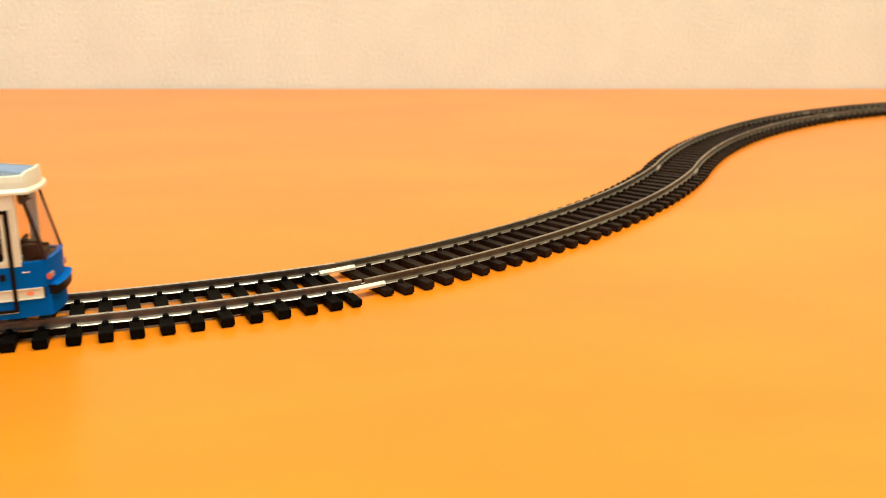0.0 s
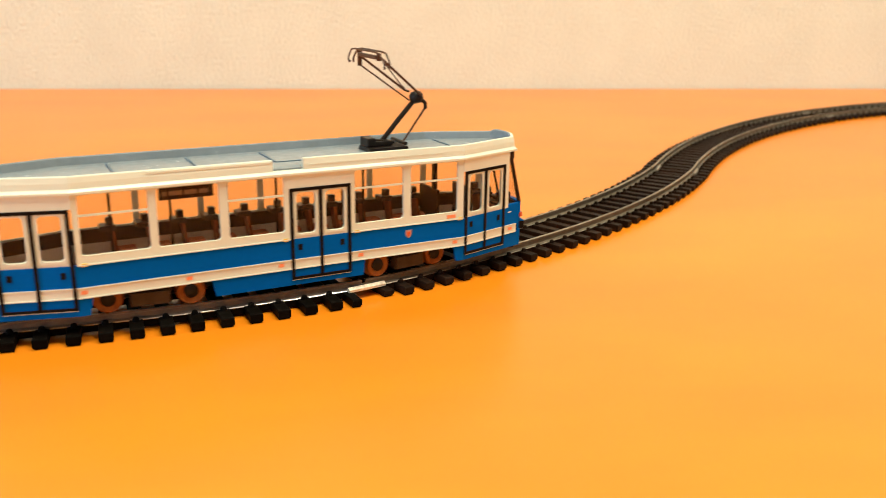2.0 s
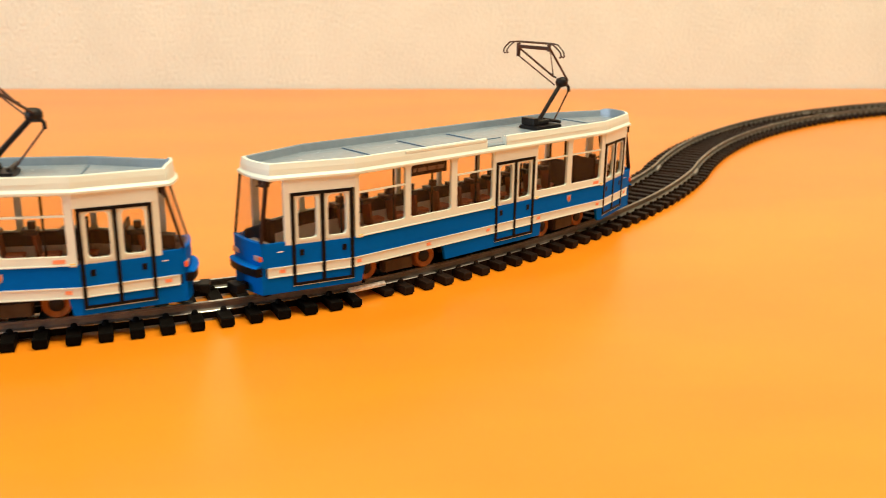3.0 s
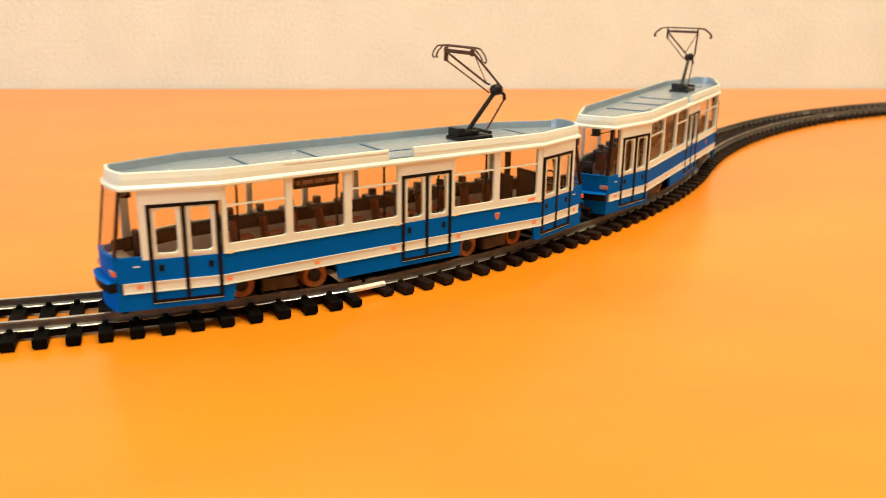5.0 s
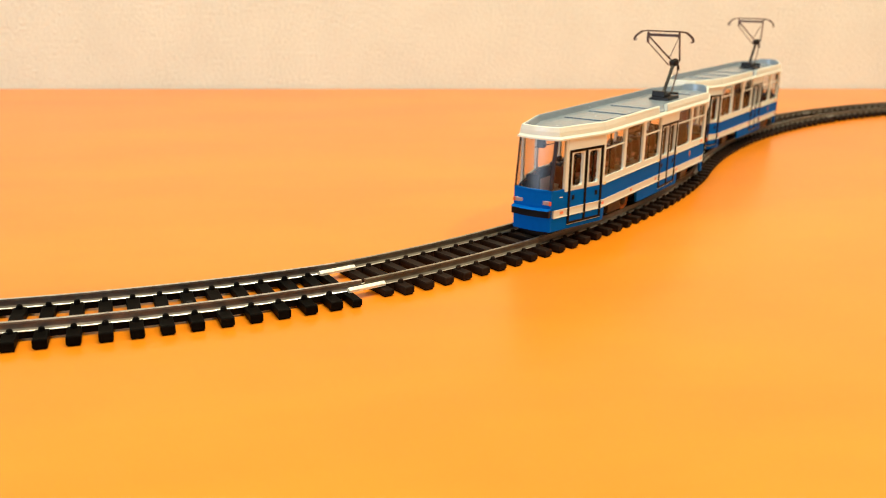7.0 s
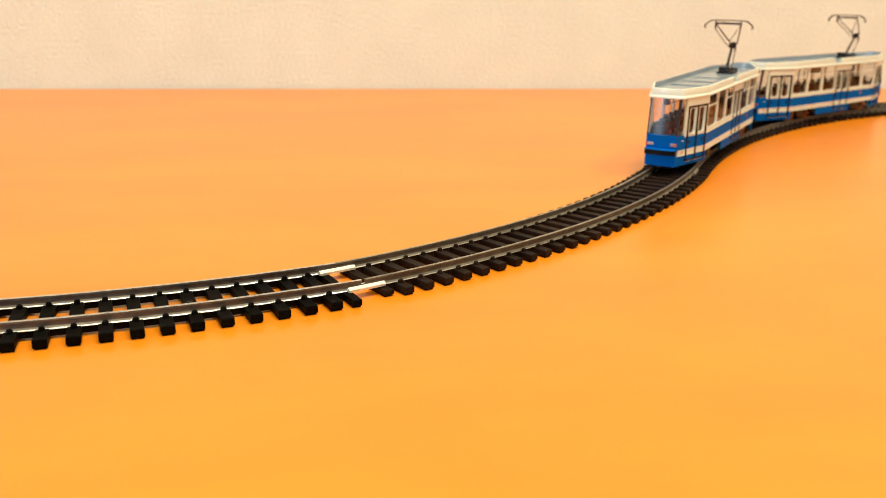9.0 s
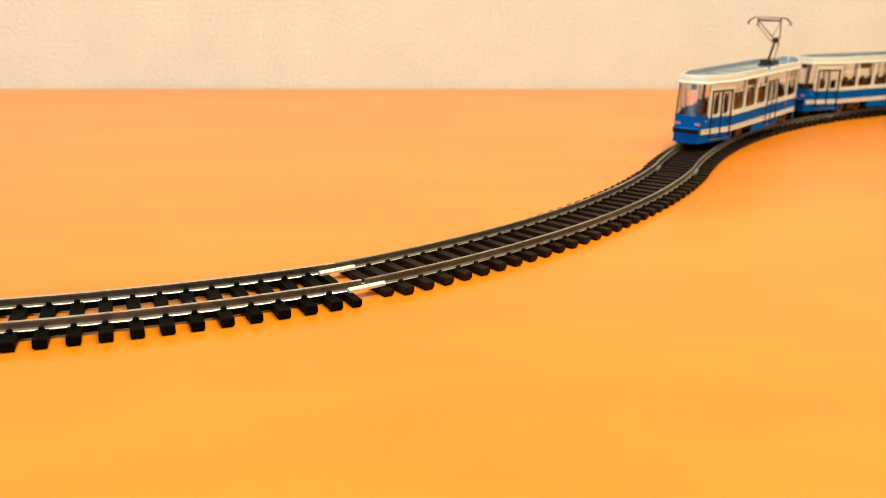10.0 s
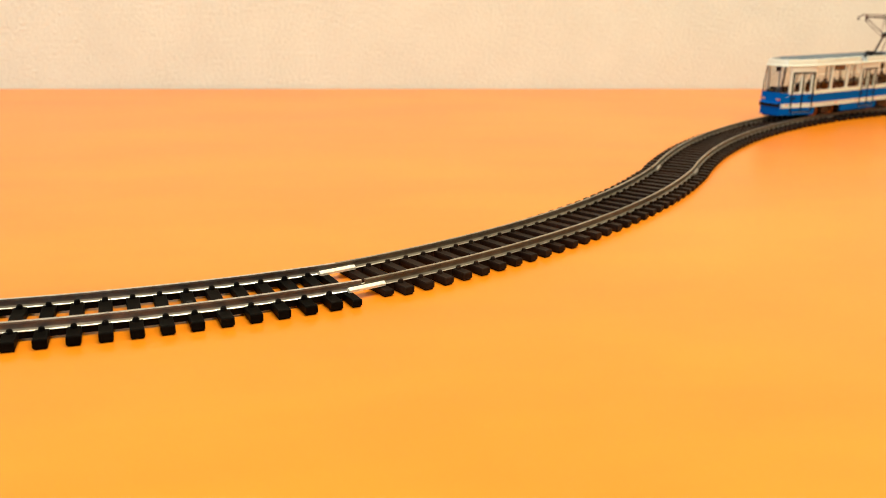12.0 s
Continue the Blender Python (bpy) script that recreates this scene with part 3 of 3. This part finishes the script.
def roof(tram):
    rim = [(END_R + 3.3, flank(END_R) + 0.4), (KR, HALF), (KF, HALF), (END_F - 3.2, flank(END_F) + 0.3)]

    def ring(grow, z, hood=0.0):
        pts = []
        left = [(x + (grow * (1 if x > 0 else -1) if abs(x) > 60 else 0), y + grow) for x, y in rim]
        # the ends are softly rounded
        for x, y in left:
            pts.append((x, y, z))
        xf, yf = left[-1]
        for k in range(1, 16):
            a = 1 - 2 * k / 16
            pts.append((xf + 1.3 * (1 - a * a), yf * a, z + hood * (1 - a**6)))
        for x, y in left[::-1]:
            pts.append((x, -y, z))
        xr, yr = left[0]
        for k in range(1, 16):
            a = -1 + 2 * k / 16
            pts.append((xr - 1.3 * (1 - a * a), yr * a, z))
        return pts

    lip = loft(bmesh.new(), [ring(g, z) for g, z in ((0.1, 31.9), (0.75, 31.95), (0.75, 32.5), (0.35, 32.9), (0.1, 33.2), (-0.9, 33.2))])
    lp = part("roof_lip", lip, CREAM, tram, "cream gutter lip round the roof")
    part("roof_pan", loft(bmesh.new(), [ring(g, z) for g, z in ((-0.9, 33.22), (-0.9, 33.6), (-2.0, 34.05), (-6.0, 34.25))]), ROOFGREY, tram, "grey-blue roof deck")
    # raised rim: outer face cream, inner face grey; open beside the middle door
    outer = [ring(*r) for r in ((0.12, 33.2), (0.02, 34.6, 0.2), (-0.25, 36.0, 0.8), (-0.85, 36.15, 0.8))]
    inner = [ring(*r) for r in ((-0.86, 36.13, 0.8), (-1.15, 35.9, 0.8), (-1.5, 33.7))]

    def skin(rings, skip):
        bm = bmesh.new()
        dense = []
        for r in rings:
            d = []
            for i, p in enumerate(r):
                d.append(p)
                q = r[(i + 1) % len(r)]
                if abs(p[0] - q[0]) > 60 and p[1] < 0:
                    for x in (3.4, -4.9):
                        d.append((x, p[1] + (q[1] - p[1]) * (x - p[0]) / (q[0] - p[0]), p[2]))
            dense.append([bm.verts.new(p) for p in d])
        k = len(dense[0])
        for a, b in zip(dense, dense[1:]):
            for i in range(k):
                j = (i + 1) % k
                if skip and a[i].co.y < 0 and abs(a[i].co.x - 3.4) < 0.01:
                    continue
                bm.faces.new((a[i], a[j], b[j], b[i]))
        return bm
    part("roof_rim", skin(outer, True), CREAM, tram, "cream raised rim of the roof")
    part("rim_lining", skin(inner, True), ROOFGREY, tram, "grey inner face of the roof rim")
    part("rim_strip", panel(-1, -36, -5.2, 35.2, 35.75, -0.02, 0.5), CREAM, lp)
    part("rim_strip", panel(-1, 5.0, 44.0, 34.1, 34.5, -0.12, 0.5), CREAM, lp)
    part("rim_stop", box(-5.3, -4.8, -HALF + 0.1, -HALF + 1.4, 33.2, 36.0, 0.1), CREAM, lp)
    part("rim_stop", box(3.3, 3.8, -HALF + 0.1, -HALF + 1.4, 33.2, 36.0, 0.1), CREAM, lp)
    for x in (-42.0, -22.0, -2.0):
        part("roof_seam", box(x - 0.3, x + 0.3, -6.5, 8.0, 34.0, 34.55, 0.08), SEAM, tram)
        part("roof_seam", box(x, x + 9.0, -6.9, -6.4, 34.0, 34.45, 0.08), SEAM, tram)
    for x in (52.0,):
        part("roof_seam", box(x - 0.3, x + 0.3, -5.0, 8.0, 34.0, 34.5, 0.08), SEAM, tram)


def pantograph(tram):
    base = part("pantograph", box(25.6, 37.4, -5.2, 2.6, 34.2, 35.5, 0.2), BLACKMETAL, tram, "raised black single-arm pantograph")
    for x in (26.4, 36.6):
        for y in (-4.0, 2.8):
            part("insulator", disc([(0.7, 0), (0.9, 0.2), (0.7, 0.5), (0.9, 0.8), (0.6, 1.1)], 10), BLACKMETAL, base).matrix_local = pose(x * MM, y * MM, 0.0340, 90, 0, 0)
    part("spring_box", box(28.0, 33.6, -3.0, 1.8, 35.5, 37.0, 0.4), BLACKMETAL, base)
    part("spring_box", box(25.8, 28.4, -3.2, 2.4, 35.5, 38.0, 0.4), BLACKMETAL, base)
    part("spring", tube([(27.0, -1.9, 37.3), (34.5, -1.9, 36.4)], 0.5, 8), BLACKMETAL, base)
    part("cross_bar", tube([(36.6, -5.2, 36.3), (36.6, 4.0, 36.3)], 0.55), BLACKMETAL, base)
    knee = Vector((42.4, 0, 48.4))
    part("lower_arm", tube([(30.8, -0.6, 36.2), (36.4, -0.3, 42.2), knee], 0.72, 10), BLACKMETAL, base)
    part("control_rod", tube([(37.0, -1.8, 35.8), (44.6, -1.2, 45.4)], 0.3, 6), BROWNMETAL, base)
    kb = disc([(0.3, -1.6), (1.5, -1.5), (2.05, -0.6), (2.05, 0.6), (1.5, 1.5), (0.3, 1.6)], 18)
    part("knee", kb, BLACKMETAL, base, smooth=True).matrix_local = Matrix.Translation(knee * MM) @ pose(0, 0, 0, 70, 0, 0)
    part("knee_link", tube([(43.2, -0.8, 48.2), (44.7, -1.1, 46.8), (44.8, -1.2, 45.2)], 0.55, 8), BLACKMETAL, base)
    hx, hz = 27.5, 61.2
    hook = (39.4, 1.2, 50.4)
    part("upper_arm", tube([(42.8, -2.2, 49.2), (hx + 0.8, -6.6, hz - 0.8)], 0.36, 8), BROWNMETAL, base)
    part("upper_arm", tube([hook, (hx + 0.6, 6.4, hz - 1.4)], 0.34, 8), BROWNMETAL, base)
    part("upper_rod", tube([(41.0, 1.8, 47.4), (hx + 0.5, 6.6, hz - 3.8)], 0.24, 6), BROWNMETAL, base)
    part("arm_brace", tube([hook, (hx + 1.4, -6.2, hz - 1.4)], 0.18, 6), BROWNMETAL, base)
    part("arm_hook", tube([(38.9, 1.5, 51.4), hook, (40.6, 1.0, 50.0)], 0.3, 6), BLACKMETAL, base)
    for y, d in ((-6.6, 1.7), (6.6, 4.0)):
        part("bow_bracket", box(hx - 0.3, hx + 0.9, y - 0.35, y + 0.35, hz - d, hz + 0.3, 0.12), BROWNMETAL, base)
    part("bow_tube", box(hx - 0.55, hx + 0.55, -6.5, 6.5, hz - 1.35, hz - 0.25, 0.25), BROWNMETAL, base, "brown bar under the collector")
    horn = ((7.6, 0.66), (9.2, 0.5), (10.3, -0.3), (11.4, -1.1), (12.1, -2.0), (12.35, -2.8), (12.0, -3.3), (11.5, -3.0))
    for dx in (-1.1, 1.1):
        left = [(hx + dx * (1 - 0.07 * i), -y - 0.4, hz + z) for i, (y, z) in enumerate(horn)][::-1]
        right = [(hx + dx * (1 - 0.07 * i), y, hz + z) for i, (y, z) in enumerate(horn)]
        mid = [(hx + dx, -6.6 + 13.2 * k / 8, hz + 0.75) for k in range(9)]
        part("collector", tube(left + mid + right, 0.26, 6), BROWNMETAL, base)


def make_bogie(tram, x):
    """A bogie frame with two wheelsets; returns it and the wheelsets."""
    bm = bmesh.new()
    for y in (-1, 1):
        box(-10.0, 10.0, y * 5.4 - 0.6, y * 5.4 + 0.6, 3.2, 5.6, 0.3, bm)
        box(-5.0, 5.0, y * 9.2 - 1.1, y * 9.2 + 1.1, 1.3, 5.4, 0.4, bm)
        box(-3.4, 3.4, y * 10.3 - 0.4, y * 10.3 + 0.4, 1.8, 4.6, 0.3, bm)
    box(-3.0, 3.0, -9.0, 9.0, 3.0, 6.2, 0.3, bm)
    frame_ob = part("bogie", bm, IRONDARK, tram, "dark brown bogie frame")
    for y in (-1, 1):
        part("side_frame", box(-4.6, 4.6, y * 10.75 - 0.2, y * 10.75 + 0.2, 1.5, 4.9, 0.15), OLIVE, frame_ob, "olive brown side frame between the wheels")
    frame_ob.location = (x * MM, 0, 0)
    sets = []
    for dx in (-10.0, 10.0):
        bm = bmesh.new()
        for y in (-1, 1):
            prof = [(0.6, 6.4), (3.7, 6.4), (3.85, 7.0), (3.85, 7.3), (3.5, 7.6), (3.4, 9.2), (3.15, 9.4), (2.1, 9.0), (1.5, 8.7), (1.2, 9.2), (0.5, 9.3)]
            own = bmesh.new()
            disc([(r, y * a) for r, a in prof], 30, bm=own)
            for v in own.verts:
                bm.verts.new(v.co)
            bm.verts.ensure_lookup_table()
            n0 = len(bm.verts) - len(own.verts)
            own.verts.index_update()
            for f in own.faces:
                bm.faces.new([bm.verts[n0 + v.index] for v in f.verts])
            own.free()
        w = part("wheelset", bm, RUST, frame_ob, "rusty brown wheels on one axle", smooth=False)
        for y in (-1, 1):
            part("hub", disc([(0.4, y * 8.4), (1.9, y * 8.7), (1.8, y * 9.3), (0.6, y * 9.6)], 14), BLACKMETAL, w)
        w.location = (dx * MM, 0, 3.45 * MM)
        sets.append((w, dx))
    return frame_ob, sets


PIVOT = 36.2


def make_tram(label, joined):
    tram = tagged(new("tram"), label, "model tram", group="coupled model trams")
    for side in (-1, 1):
        side_wall(tram, side)
    for sg in (1, -1):
        end_face(tram, sg, sg == joined)
    interior(tram)
    roof(tram)
    pantograph(tram)
    bm = box(-19.5, 17.0, -8.5, 8.5, 2.4, 6.3, 0.4)
    part("underfloor_box", bm, RUBBER, tram)
    bogies = [make_bogie(tram, x) for x in (-35.6, 33.6)]
    return tram, bogies


LEAD = make_tram("blue and cream model tram with raised pantograph, leading", -1)
TAIL = make_tram("blue and cream model tram with raised pantograph, coupled behind", 1)

# ---- what moves ----
SPEED, GAP = 65.9, 166.0
STATIONS = ((-2.0, -282.2), (0.0, -151.0), (1.5, -52.6), (2.5, 12.8), (3.5, 78.5), (5.5, 211.6), (6.5, 279.4), (9.5, 473.0), (12.0, 639.0), (14.0, 771.0))


def station(t):
    """Place of the leading tram's middle along the track, in a smooth run through the stations."""
    for i in range(1, len(STATIONS) - 2):
        (ta, sa), (tb, sb), (tc, sc), (td, sd) = STATIONS[i - 1:i + 3]
        if t <= tc:
            break
    vb, vc = (sc - sa) / (tc - ta), (sd - sb) / (td - tb)
    w, u = tc - tb, (t - tb) / (tc - tb)
    return (2 * u**3 - 3 * u**2 + 1) * sb + (u**3 - 2 * u**2 + u) * w * vb + (3 * u**2 - 2 * u**3) * sc + (u**3 - u**2) * w * vc


def car_pose(s):
    a, b = line_at(s - PIVOT), line_at(s + PIVOT)
    yaw = math.atan2(b[1] - a[1], b[0] - a[0])
    return pose((a[0] + b[0]) / 2 * MM, (a[1] + b[1]) / 2 * MM, RAILTOP * MM, -0.6, 0, math.degrees(yaw)), yaw, a[2], b[2]


def motions():
    for (tram, bogies), back in ((LEAD, 0.0), (TAIL, GAP)):
        times = [i * 0.2 for i in range(61)]
        walk(tram, [(t, car_pose(station(t) - back)[0]) for t in times])
        for k, (frame_ob, sets) in enumerate(bogies):
            rows = []
            for t in times:
                m, yaw, ha, hb = car_pose(station(t) - back)
                rows.append((t, pose((-35.6, 33.6)[k] * MM, 0, 0, 0, 0, math.degrees((ha, hb)[k] - yaw))))
            walk(frame_ob, rows)
            for w, dx in sets:
                walk(w, [(i / 15, pose(dx * MM, 0, 3.45 * MM, 0, math.degrees(SPEED * i / 15 / 3.45) % 360, 0)) for i in range(181)])


motions()
